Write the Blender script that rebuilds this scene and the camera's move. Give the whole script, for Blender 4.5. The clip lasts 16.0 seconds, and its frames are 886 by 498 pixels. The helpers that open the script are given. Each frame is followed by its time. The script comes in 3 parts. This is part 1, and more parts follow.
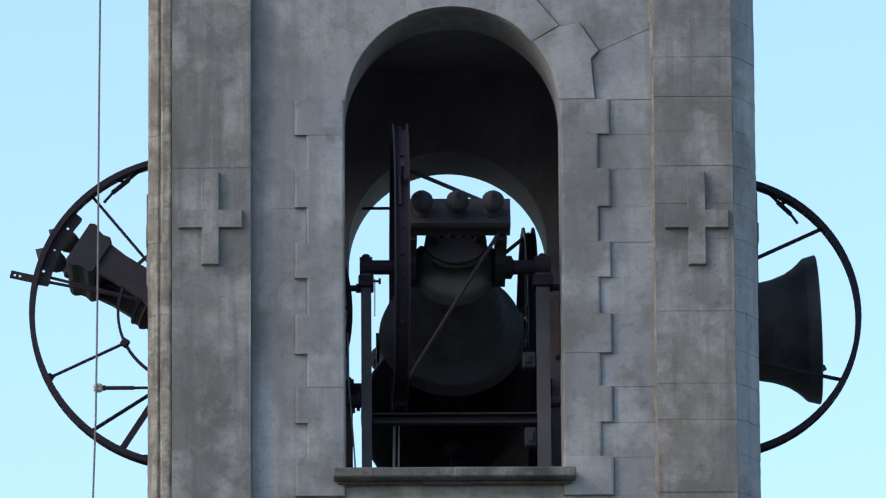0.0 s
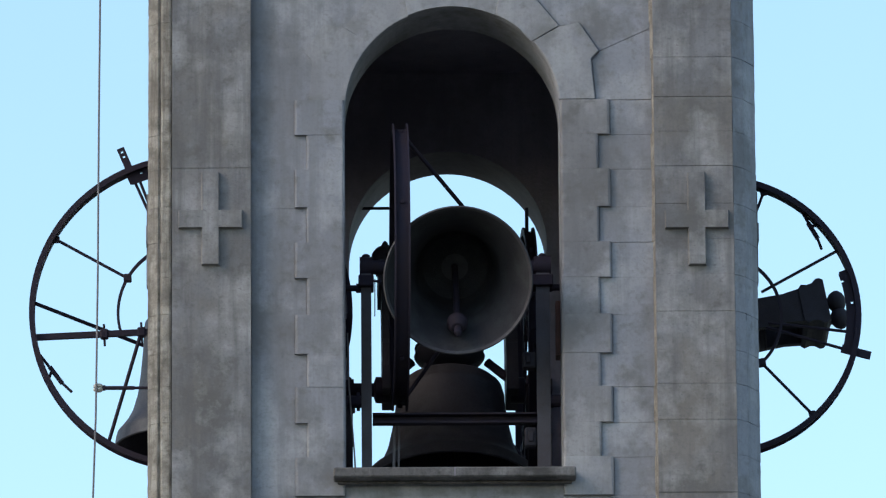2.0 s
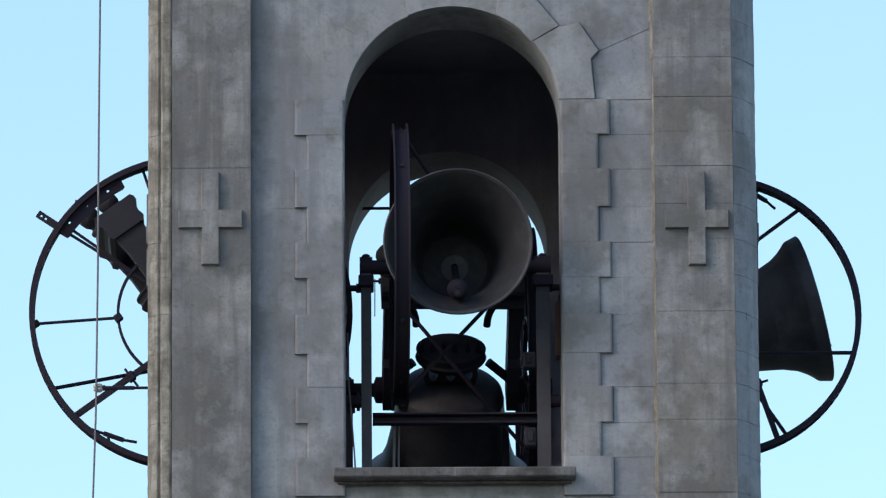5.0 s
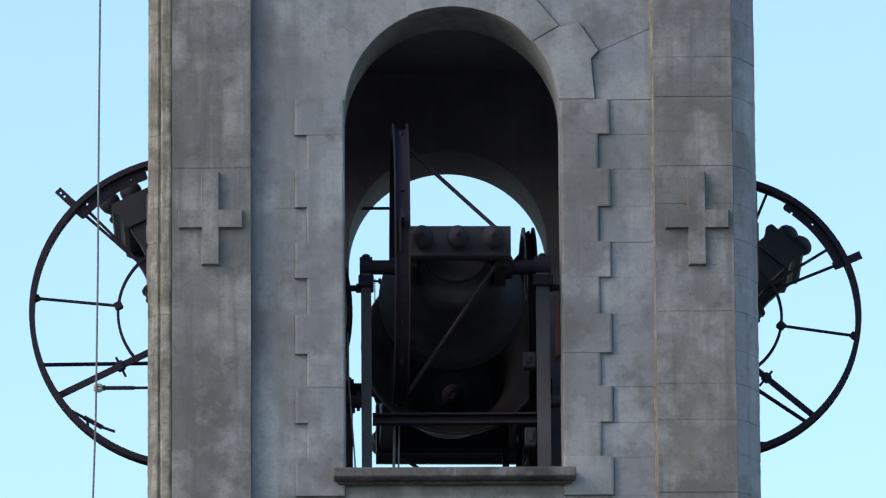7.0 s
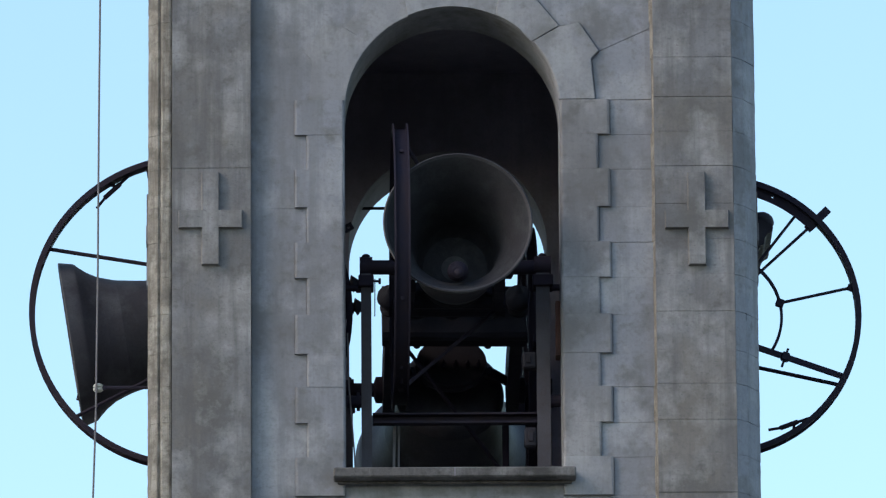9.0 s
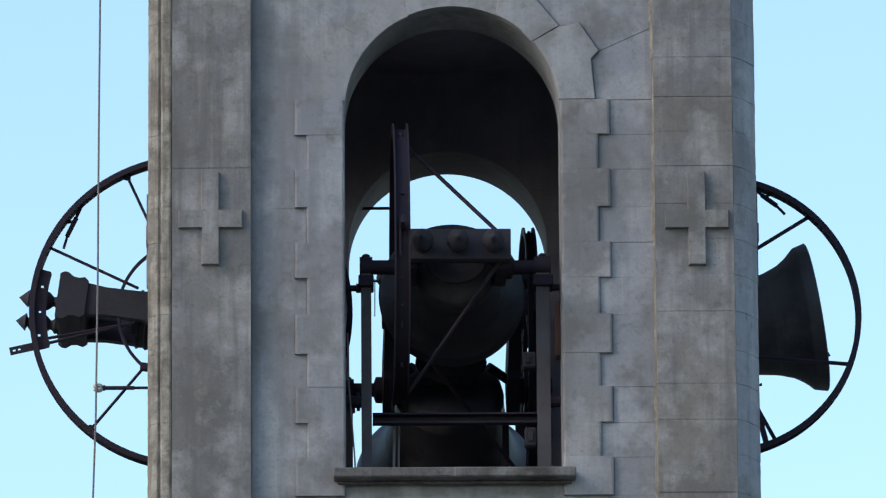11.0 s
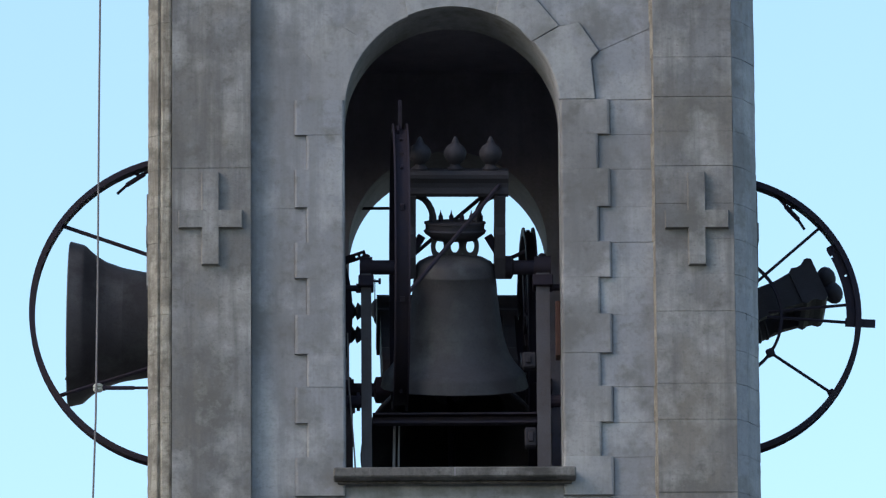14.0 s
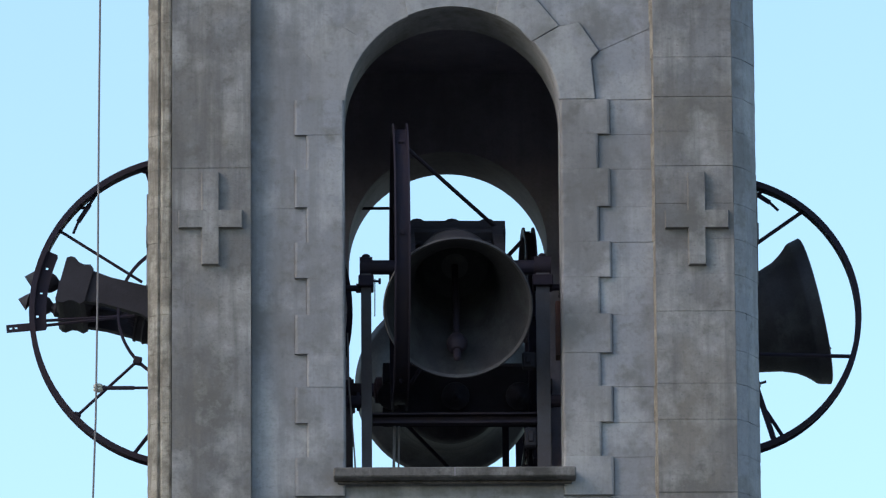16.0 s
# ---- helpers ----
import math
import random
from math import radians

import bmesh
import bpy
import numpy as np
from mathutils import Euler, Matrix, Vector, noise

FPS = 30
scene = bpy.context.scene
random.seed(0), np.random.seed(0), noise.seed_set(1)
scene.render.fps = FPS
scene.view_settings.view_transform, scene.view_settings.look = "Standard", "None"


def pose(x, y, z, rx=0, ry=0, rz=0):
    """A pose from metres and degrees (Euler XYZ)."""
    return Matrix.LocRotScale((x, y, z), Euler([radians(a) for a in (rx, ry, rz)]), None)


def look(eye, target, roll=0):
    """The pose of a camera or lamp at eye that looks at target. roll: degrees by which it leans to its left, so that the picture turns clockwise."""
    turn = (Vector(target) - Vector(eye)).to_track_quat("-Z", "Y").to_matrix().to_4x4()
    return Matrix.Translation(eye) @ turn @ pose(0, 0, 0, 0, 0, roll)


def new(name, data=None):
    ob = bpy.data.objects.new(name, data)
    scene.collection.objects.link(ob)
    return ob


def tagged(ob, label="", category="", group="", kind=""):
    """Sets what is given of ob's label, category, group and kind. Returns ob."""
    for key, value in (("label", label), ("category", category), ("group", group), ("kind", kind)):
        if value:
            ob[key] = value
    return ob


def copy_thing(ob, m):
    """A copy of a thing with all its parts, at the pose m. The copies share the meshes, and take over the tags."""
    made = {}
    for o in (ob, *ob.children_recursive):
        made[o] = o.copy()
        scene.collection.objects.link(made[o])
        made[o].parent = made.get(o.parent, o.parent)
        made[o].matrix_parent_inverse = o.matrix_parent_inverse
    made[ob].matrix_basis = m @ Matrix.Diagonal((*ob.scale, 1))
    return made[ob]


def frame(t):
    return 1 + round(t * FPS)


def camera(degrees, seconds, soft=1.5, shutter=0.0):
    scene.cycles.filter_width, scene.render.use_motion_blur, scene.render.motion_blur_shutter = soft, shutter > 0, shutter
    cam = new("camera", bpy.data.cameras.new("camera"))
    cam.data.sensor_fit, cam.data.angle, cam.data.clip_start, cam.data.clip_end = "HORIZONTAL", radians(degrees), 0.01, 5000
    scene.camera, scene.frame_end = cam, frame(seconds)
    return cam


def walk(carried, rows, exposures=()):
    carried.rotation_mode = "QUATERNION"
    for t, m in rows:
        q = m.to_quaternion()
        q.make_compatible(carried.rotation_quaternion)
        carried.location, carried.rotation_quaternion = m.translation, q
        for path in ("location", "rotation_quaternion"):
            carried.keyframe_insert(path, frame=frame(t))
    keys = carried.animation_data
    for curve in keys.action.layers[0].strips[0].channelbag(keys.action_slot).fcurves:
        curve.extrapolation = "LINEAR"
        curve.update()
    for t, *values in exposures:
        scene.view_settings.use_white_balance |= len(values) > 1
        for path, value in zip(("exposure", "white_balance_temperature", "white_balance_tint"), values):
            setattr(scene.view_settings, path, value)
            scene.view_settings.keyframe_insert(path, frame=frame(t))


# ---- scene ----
cam = camera(5.495, 16.0, soft=1.25)
HOLD = look((-0.8, -75.0, -18.74), (-0.086, 0.0, 1.92), -0.4)
walk(cam, [(0.0, HOLD), (16.0, HOLD)], [(0.0, 0.0, 6500, 10), (16.0, 0.0, 6500, 10)])

# ---- light: open sky, a weak wide sun from the front left ----
SUN_EL, SUN_AZ = 32.0, 242.0
world = bpy.data.worlds.new("sky")
scene.world = world
world.use_nodes = True
wn = world.node_tree.nodes
sky = wn.new("ShaderNodeTexSky")
sky.sky_type = "NISHITA"
sky.sun_disc = False
sky.sun_elevation = radians(SUN_EL)
sky.sun_rotation = radians(SUN_AZ)
sky.air_density, sky.dust_density, sky.ozone_density = 1.0, 1.0, 1.0
wn["Background"].inputs[1].default_value = 0.287
tint = wn.new("ShaderNodeMix")
tint.data_type, tint.blend_type = "RGBA", "MULTIPLY"
tint.inputs[0].default_value = 1.0
tint.inputs[7].default_value = (0.95, 1.04, 0.965, 1)
world.node_tree.links.new(sky.outputs[0], tint.inputs[6])
world.node_tree.links.new(tint.outputs[2], wn["Background"].inputs[0])
sun = new("sun", bpy.data.lights.new("sun", "SUN"))
sun.data.energy, sun.data.angle, sun.data.color = 1.1, radians(16), (1.0, 0.83, 0.68)
az, el = radians(SUN_AZ), radians(SUN_EL)
sun_dir = Vector((math.sin(az) * math.cos(el), math.cos(az) * math.cos(el), math.sin(el)))
sun.matrix_world = look(sun_dir * 50, (0, 0, 0))


# ---- materials ----
def material(name, base, dark, rough=0.8, metal=0.0, scale=6.0, stain=0.8, bump=0.3, vary=0.0, streak=0.0, light=None, blotch=None, spec=0.5, patch=None, specks=0.0):
    """A procedural surface: base colour broken by large stains, fine grain, vertical streaks and relief."""
    m = bpy.data.materials.new(name)
    m.use_nodes = True
    n, ln = m.node_tree.nodes, m.node_tree.links.new
    bsdf = n["Principled BSDF"]
    geo = n.new("ShaderNodeNewGeometry")

    def noise_node(s, detail, stretch=None):
        node = n.new("ShaderNodeTexNoise")
        node.inputs["Scale"].default_value, node.inputs["Detail"].default_value = s, detail
        node.inputs["Roughness"].default_value = 0.65
        vec = geo.outputs["Position"] if metal < 0.3 else tex.outputs["Object"]
        if stretch:
            mp = n.new("ShaderNodeMapping")
            mp.inputs["Scale"].default_value = stretch
            ln(vec, mp.inputs[0])
            vec = mp.outputs[0]
        ln(vec, node.inputs["Vector"])
        return node.outputs["Fac"]

    def ramp(src, lo, hi):
        r = n.new("ShaderNodeMapRange")
        r.inputs[1].default_value, r.inputs[2].default_value = lo, hi
        ln(src, r.inputs[0])
        return r.outputs[0]

    def mix(fac, a, b, factor=1.0):
        x = n.new("ShaderNodeMix")
        x.data_type = "RGBA"
        k = n.new("ShaderNodeMath")
        k.operation = "MULTIPLY"
        ln(fac, k.inputs[0])
        k.inputs[1].default_value = factor
        ln(k.outputs[0], x.inputs[0])
        for sock, v in ((x.inputs[6], a), (x.inputs[7], b)):
            if isinstance(v, tuple):
                sock.default_value = (*v, 1)
            else:
                ln(v, sock)
        return x.outputs[2]

    tex = n.new("ShaderNodeTexCoord")
    col = mix(ramp(noise_node(scale * 0.25, 5), 0.38, 0.66), base, dark, stain)
    if patch:
        col = mix(ramp(noise_node(scale * 0.17, 6), 0.44, 0.6), col, patch, 0.6)
        col = mix(ramp(noise_node(scale * 0.3, 5, (1.5, 1.5, 0.22)), 0.52, 0.68), col, dark, 0.6)
    if blotch:
        col = mix(ramp(noise_node(scale * 0.55, 8), 0.5, 0.62), col, blotch, 0.68)
        col = mix(ramp(noise_node(scale * 2.2, 8), 0.55, 0.68), col, blotch, 0.5)
    if light:
        col = mix(ramp(noise_node(scale * 0.4, 7), 0.48, 0.64), col, light, 0.75)
    fine = noise_node(scale * 8, 6)
    col = mix(ramp(fine, 0.5, 0.8), col, dark, 0.5)
    if streak:
        col = mix(ramp(noise_node(scale, 4, (1.6, 1.6, 0.1)), 0.48, 0.66), col, dark, streak)
    if specks:
        col = mix(ramp(noise_node(scale * 3.5, 3, (1.0, 1.0, 1.8)), 0.62, 0.68), col, dark, specks)
        col = mix(ramp(noise_node(scale * 0.9, 6, (0.7, 0.7, 2.6)), 0.58, 0.66), col, dark, specks * 0.5)
    if vary:
        info = n.new("ShaderNodeObjectInfo")
        hsv = n.new("ShaderNodeHueSaturation")
        ln(col, hsv.inputs["Color"])
        v = n.new("ShaderNodeMapRange")
        v.inputs[3].default_value, v.inputs[4].default_value = 1 - vary, 1 + vary
        ln(info.outputs["Random"], v.inputs[0])
        ln(v.outputs[0], hsv.inputs["Value"])
        col = hsv.outputs["Color"]
    ln(col, bsdf.inputs["Base Color"])
    rr = n.new("ShaderNodeMapRange")
    rr.inputs[3].default_value, rr.inputs[4].default_value = max(0.05, rough - 0.12), min(1, rough + 0.12)
    ln(fine, rr.inputs[0])
    ln(rr.outputs[0], bsdf.inputs["Roughness"])
    bsdf.inputs["Metallic"].default_value = metal
    bsdf.inputs["Specular IOR Level"].default_value = spec
    bp = n.new("ShaderNodeBump")
    bp.inputs["Strength"].default_value, bp.inputs["Distance"].default_value = bump, 0.02
    ln(fine, bp.inputs["Height"])
    ln(bp.outputs[0], bsdf.inputs["Normal"])
    return m


CONCRETE = material("weathered_concrete", (0.194, 0.184, 0.207), (0.106, 0.097, 0.105), 0.9, scale=5, stain=0.9, vary=0.035, streak=0.62, light=(0.31, 0.29, 0.306), blotch=(0.103, 0.093, 0.093), patch=(0.17, 0.141, 0.126), specks=0.55)
PLASTER = material("grey_render", (0.233, 0.225, 0.263), (0.148, 0.14, 0.156), 0.9, scale=4, stain=0.85, vary=0.03, streak=0.5, light=(0.335, 0.322, 0.358), blotch=(0.13, 0.12, 0.126), patch=(0.258, 0.255, 0.306), specks=0.3)
QUOIN = material("worn_quoin_concrete", (0.214, 0.202, 0.23), (0.132, 0.121, 0.131), 0.9, scale=4, stain=0.8, streak=0.5, light=(0.31, 0.291, 0.317), blotch=(0.12, 0.109, 0.113), patch=(0.203, 0.187, 0.198), specks=0.4)
ARCH_STONE = material("pale_arch_concrete", (0.255, 0.242, 0.272), (0.165, 0.154, 0.168), 0.9, scale=4, stain=0.7, vary=0.02, streak=0.35, light=(0.345, 0.33, 0.358), blotch=(0.15, 0.138, 0.142), patch=(0.25, 0.24, 0.275))
# tan lichened stone; the sunlit paleness of left-facing edges is in its colour
SUNLIT_TAN_STONE = material("sunlit_tan_lichened_stone", (0.3, 0.262, 0.24), (0.12, 0.099, 0.089), 0.92, bump=0.6, scale=16, stain=0.8, vary=0.07, streak=0.75, light=(0.38, 0.343, 0.32), blotch=(0.115, 0.096, 0.085), specks=0.6)
# darker copy of the bell bronze: the shade inside the mouth as colour
SHADED_BRONZE = material("shade_darkened_bell_inside", (0.036, 0.034, 0.043), (0.019, 0.017, 0.023), 0.8, metal=0.3, scale=9, stain=0.8, spec=0.25, light=(0.048, 0.049, 0.056))
SILL_STONE = material("stained_sill_concrete", (0.112, 0.1, 0.106), (0.04, 0.035, 0.036), 0.9, scale=8, stain=0.85, streak=0.4, light=(0.19, 0.174, 0.185), blotch=(0.042, 0.037, 0.04))
INNER = material("sooty_inner_plaster", (0.265, 0.235, 0.3), (0.147, 0.127, 0.162), 0.95, scale=4, stain=0.85, streak=0.3)
# darker plaster that puts the far arch's shade into its colour
REVEAL = material("shade_darkened_reveal", (0.15, 0.124, 0.15), (0.07, 0.057, 0.068), 0.95, scale=4, stain=0.85, streak=0.4)
IRON = material("dark_painted_iron", (0.024, 0.02, 0.036), (0.036, 0.024, 0.026), 0.7, metal=0.3, scale=14, stain=0.5, bump=0.2, spec=0.15)
STEEL = material("worn_grey_steel", (0.082, 0.075, 0.094), (0.052, 0.04, 0.044), 0.65, metal=0.3, scale=10, stain=0.7, bump=0.2, spec=0.3)
CAST = material("dark_cast_iron", (0.036, 0.033, 0.046), (0.022, 0.019, 0.024), 0.72, metal=0.3, scale=10, stain=0.7, bump=0.3, spec=0.2)
BRONZE = material("patinated_bell_bronze", (0.058, 0.053, 0.066), (0.033, 0.029, 0.036), 0.62, metal=0.3, scale=7, stain=0.8, bump=0.12, light=(0.082, 0.08, 0.09), spec=0.3)
RUST = material("rusty_iron", (0.075, 0.03, 0.026), (0.03, 0.018, 0.017), 0.85, metal=0.3, scale=12, stain=0.8)
PORCELAIN = material("pale_insulator", (0.5, 0.48, 0.45), (0.3, 0.28, 0.25), 0.4, scale=20)
CABLE = material("grey_cable", (0.16, 0.14, 0.16), (0.1, 0.09, 0.1), 0.6, scale=20)
GROUND = material("dry_ground", (0.16, 0.15, 0.12), (0.09, 0.1, 0.06), 0.95, scale=1)
ROOF = material("roof_tiles", (0.25, 0.14, 0.1), (0.14, 0.09, 0.07), 0.9, scale=4)


# ---- mesh helpers ----
def part(name, bm, mat, parent=None, label="", smooth=False, m=None):
    """Links a bmesh as one mesh object, under a thing or a part."""
    bmesh.ops.recalc_face_normals(bm, faces=bm.faces)
    me = bpy.data.meshes.new(name)
    bm.to_mesh(me)
    bm.free()
    me.materials.append(mat)
    if smooth:
        for p in me.polygons:
            p.use_smooth = True
        me.set_sharp_from_angle(angle=radians(38))
    ob = new(name, me)
    if parent:
        ob.parent = parent
    if m is not None:
        ob.matrix_basis = m
    if label:
        ob["label"] = label
    return ob


def box(bm, x0, x1, y0, y1, z0, z1, bevel=0.0):
    """A block; its edges bevelled if asked."""
    vs = [bm.verts.new(p) for p in ((x0, y0, z0), (x1, y0, z0), (x1, y1, z0), (x0, y1, z0), (x0, y0, z1), (x1, y0, z1), (x1, y1, z1), (x0, y1, z1))]
    fs = [bm.faces.new([vs[i] for i in f]) for f in ((0, 1, 5, 4), (1, 2, 6, 5), (2, 3, 7, 6), (3, 0, 4, 7), (4, 5, 6, 7), (3, 2, 1, 0))]
    if bevel:
        edges = {e for f in fs for e in f.edges}
        bmesh.ops.bevel(bm, geom=list(edges), offset=bevel, segments=1, affect="EDGES")
    return bm


def block(*a, bevel=0.0):
    return box(bmesh.new(), *a, bevel=bevel)


def rod(bm, a, b, r, n=8):
    """A round bar from a to b."""
    a, b = Vector(a), Vector(b)
    q = (b - a).to_track_quat("Z", "Y").to_matrix()
    rings = []
    for p in (a, b):
        rings.append([bm.verts.new(p + q @ Vector((r * math.cos(2 * math.pi * i / n), r * math.sin(2 * math.pi * i / n), 0))) for i in range(n)])
    for i in range(n):
        bm.faces.new((rings[0][i], rings[0][(i + 1) % n], rings[1][(i + 1) % n], rings[1][i]))
    bm.faces.new(rings[0][::-1])
    bm.faces.new(rings[1])
    return bm


def tube(points, r, n=8):
    """A bent round bar through points, in one skin."""
    bm = bmesh.new()
    pts = [Vector(p) for p in points]
    rings = []
    for i, p in enumerate(pts):
        way = (pts[min(i + 1, len(pts) - 1)] - pts[max(i - 1, 0)]).normalized()
        side = way.cross(Vector((0, 1, 0.01))).normalized()
        up = side.cross(way)
        rings.append([bm.verts.new(p + r * (math.cos(2 * math.pi * j / n) * side + math.sin(2 * math.pi * j / n) * up)) for j in range(n)])
    for a, b in zip(rings, rings[1:]):
        for j in range(n):
            bm.faces.new((a[j], a[(j + 1) % n], b[(j + 1) % n], b[j]))
    bm.faces.new(rings[0][::-1])
    bm.faces.new(rings[-1])
    return bm


def turned(bm, prof, n=40, axis="Z", m=None):
    """A turned shape from (radius, height) pairs; closed where the radius is 0."""
    m = m or Matrix.Identity(4)
    rings = []
    for r, z in prof:
        if r < 1e-5:
            rings.append([bm.verts.new(m @ Vector((0, 0, z)))])
        else:
            rings.append([bm.verts.new(m @ Vector((r * math.cos(2 * math.pi * i / n), r * math.sin(2 * math.pi * i / n), z))) for i in range(n)])
    for p, q in zip(rings, rings[1:]):
        for i in range(n):
            j = (i + 1) % n
            if len(p) == 1 and len(q) == 1:
                continue
            if len(p) == 1:
                bm.faces.new((p[0], q[j], q[i]))
            elif len(q) == 1:
                bm.faces.new((p[i], p[j], q[0]))
            else:
                bm.faces.new((p[i], p[j], q[j], q[i]))
    return bm


def prism(bm, pts, x0, x1):
    """A (y, z) outline pushed out along x."""
    a = [bm.verts.new((x0, y, z)) for y, z in pts]
    b = [bm.verts.new((x1, y, z)) for y, z in pts]
    for i in range(len(pts)):
        j = (i + 1) % len(pts)
        bm.faces.new((a[i], a[j], b[j], b[i]))
    bm.faces.new(a[::-1])
    bm.faces.new(b)
    return bm


def band(bm, R, r0, r1, x0, x1, a0=0.0, a1=360.0, n=96):
    """A ring or arc of rectangular section round the x axis, between radii r0 and r1; angle 0 is up, 90 is +y."""
    full = abs(a1 - a0) > 359
    k = n if full else max(2, int(n * abs(a1 - a0) / 360))
    rows = []
    for i in range(k if full else k + 1):
        a = radians(a0 + (a1 - a0) * i / k)
        s, c = math.sin(a), math.cos(a)
        rows.append([bm.verts.new((x, r * s, r * c)) for x, r in ((x0, r0), (x1, r0), (x1, r1), (x0, r1))])
    for i in range(len(rows) if full else len(rows) - 1):
        p, q = rows[i], rows[(i + 1) % len(rows)]
        for j in range(4):
            bm.faces.new((p[j], p[(j + 1) % 4], q[(j + 1) % 4], q[j]))
    if not full:
        bm.faces.new(rows[0][::-1])
        bm.faces.new(rows[-1])
    return bm


def holed_plate(r0, r1, x0, x1, last, sg, holes):
    """A curved plate round the x axis from -9 degrees to last, with small square bolt holes at (degrees, radius)."""
    bm = bmesh.new()
    na, nr = int(last + 9), max(3, round((r1 - r0) / 0.021))
    verts = {}

    def at(i, j, x):
        if (i, j, x) not in verts:
            a, r = radians(sg * (i - 9)), r0 + (r1 - r0) * j / nr
            if j == 0 and (i < 1 or i > na - 1):
                r += 0.012
            verts[i, j, x] = bm.verts.new((x, r * math.sin(a), r * math.cos(a)))
        return verts[i, j, x]

    gone = {(int(a + 9), int((r - r0) / (r1 - r0) * nr)) for a, r in holes}
    kept = {(i, j) for i in range(na) for j in range(nr)} - gone
    for i, j in kept:
        bm.faces.new((at(i, j, x0), at(i + 1, j, x0), at(i + 1, j + 1, x0), at(i, j + 1, x0)))
        bm.faces.new((at(i, j, x1), at(i, j + 1, x1), at(i + 1, j + 1, x1), at(i + 1, j, x1)))
        for di, dj, p, q in ((-1, 0, (i, j), (i, j + 1)), (1, 0, (i + 1, j), (i + 1, j + 1)), (0, -1, (i, j), (i + 1, j)), (0, 1, (i, j + 1), (i + 1, j + 1))):
            if (i + di, j + dj) not in kept:
                bm.faces.new((at(*p, x0), at(*q, x0), at(*q, x1), at(*p, x1)))
    return bm


def arch_slab(half, spring, xo, z0, z1, y0, y1, sill=0.0, n=40):
    """A wall from y0 to y1 with a round-headed opening through it."""
    bm = bmesh.new()
    box(bm, -xo, -half, y0, y1, sill, spring)
    box(bm, half, xo, y0, y1, sill, spring)
    box(bm, -xo, xo, y0, y1, z0, sill)
    arc = [(half * math.cos(math.pi * i / n), spring + half * math.sin(math.pi * i / n)) for i in range(n + 1)]
    top = []
    for i in range(n + 1):
        a = math.pi * i / n
        c, s = math.cos(a), math.sin(a)
        k = min(xo / max(abs(c), 1e-6), (z1 - spring) / max(s, 1e-6))
        top.append((k * c, spring + k * s))
    rows = [[bm.verts.new((p[0], y, p[1])) for p in (arc[i], top[i]) for y in (y0, y1)] for i in range(n + 1)]
    for p, q in zip(rows, rows[1:]):
        bm.faces.new((p[0], p[2], q[2], q[0]))
        bm.faces.new((p[1], q[1], q[3], p[3]))
        bm.faces.new((p[0], q[0], q[1], p[1]))
        bm.faces.new((p[2], p[3], q[3], q[2]))
    # the two upper corners
    for sx in (-1, 1):
        e = max((t for t in top if abs(abs(t[0]) - xo) < 1e-4 and t[0] * sx > 0), key=lambda t: t[1])
        g = max((t for t in top if abs(t[1] - z1) < 1e-4 and t[0] * sx > 0), key=lambda t: abs(t[0]))
        if abs(e[0] - g[0]) > 1e-4 and abs(e[1] - g[1]) > 1e-4:
            tri = [e, (sx * xo, z1), g]
            fr, bk = [[bm.verts.new((x, y, z)) for x, z in tri] for y in (y0, y1)]
            bm.faces.new(fr)
            bm.faces.new(bk[::-1])
            bm.faces.new((fr[0], fr[1], bk[1], bk[0]))
            bm.faces.new((fr[1], fr[2], bk[2], bk[1]))
    return bm


# ---- the tower ----
HALF, DEPTH, SPRING, ARCH = 2.57, 5.1, 3.167, 0.91
TOP, FOOT, GROUND_Z = 9.6, -1.2, -20.4

bm = bmesh.new()
for r in (4000.0,):
    vs = [bm.verts.new((r * math.cos(i * math.pi / 24), r * math.sin(i * math.pi / 24), GROUND_Z)) for i in range(48)]
    bm.faces.new(vs)
ground = tagged(part("ground", bm, GROUND), "dry open ground round the foot of the tower", "ground", kind="structure")

wall_south = part("wall_south", arch_slab(ARCH, SPRING, 2.36, FOOT, TOP, 0.115, 0.75), PLASTER)
tagged(wall_south, "grey concrete belfry wall with a tall round-headed opening", "wall", kind="structure")
wall_north = part("wall_north", arch_slab(0.885, SPRING - 0.03, 2.36, FOOT, TOP, DEPTH - 0.75, DEPTH), PLASTER)
tagged(wall_north, "grey concrete belfry wall with a round-headed opening to the sky", "wall", kind="structure")
wall_west = part("wall_west", arch_slab(0.93, SPRING, 2.43, FOOT, TOP, -0.32, 0.32), PLASTER, m=pose(-2.25, DEPTH / 2, 0, 0, 0, 90))
tagged(wall_west, "grey concrete side wall with an open round-headed bell arch", "wall", kind="structure")
wall_east = part("wall_east", arch_slab(0.93, SPRING, 2.43, FOOT, TOP, -0.32, 0.32), PLASTER, m=pose(2.25, DEPTH / 2, 0, 0, 0, 90))
tagged(wall_east, "grey concrete side wall with an open round-headed bell arch", "wall", kind="structure")
for wall in (wall_west, wall_east):
    # the front ends stop behind the splayed corner stones
    for v in wall.data.vertices:
        if v.co.x < -2.4:
            v.co.x = -2.052
for wall, way in ((wall_south, (0, 1)), (wall_north, (0, -1)), (wall_west, (0, -1)), (wall_east, (0, 1))):
    # sooty inner faces
    wall.data.materials.append(INNER)
    for p in wall.data.polygons:
        if p.normal.y * way[1] > 0.9:
            p.material_index = 1
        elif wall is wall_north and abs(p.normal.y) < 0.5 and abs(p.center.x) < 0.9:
            # far reveal and soffit, darkened by colour to stand for shade
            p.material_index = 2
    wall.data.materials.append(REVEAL)
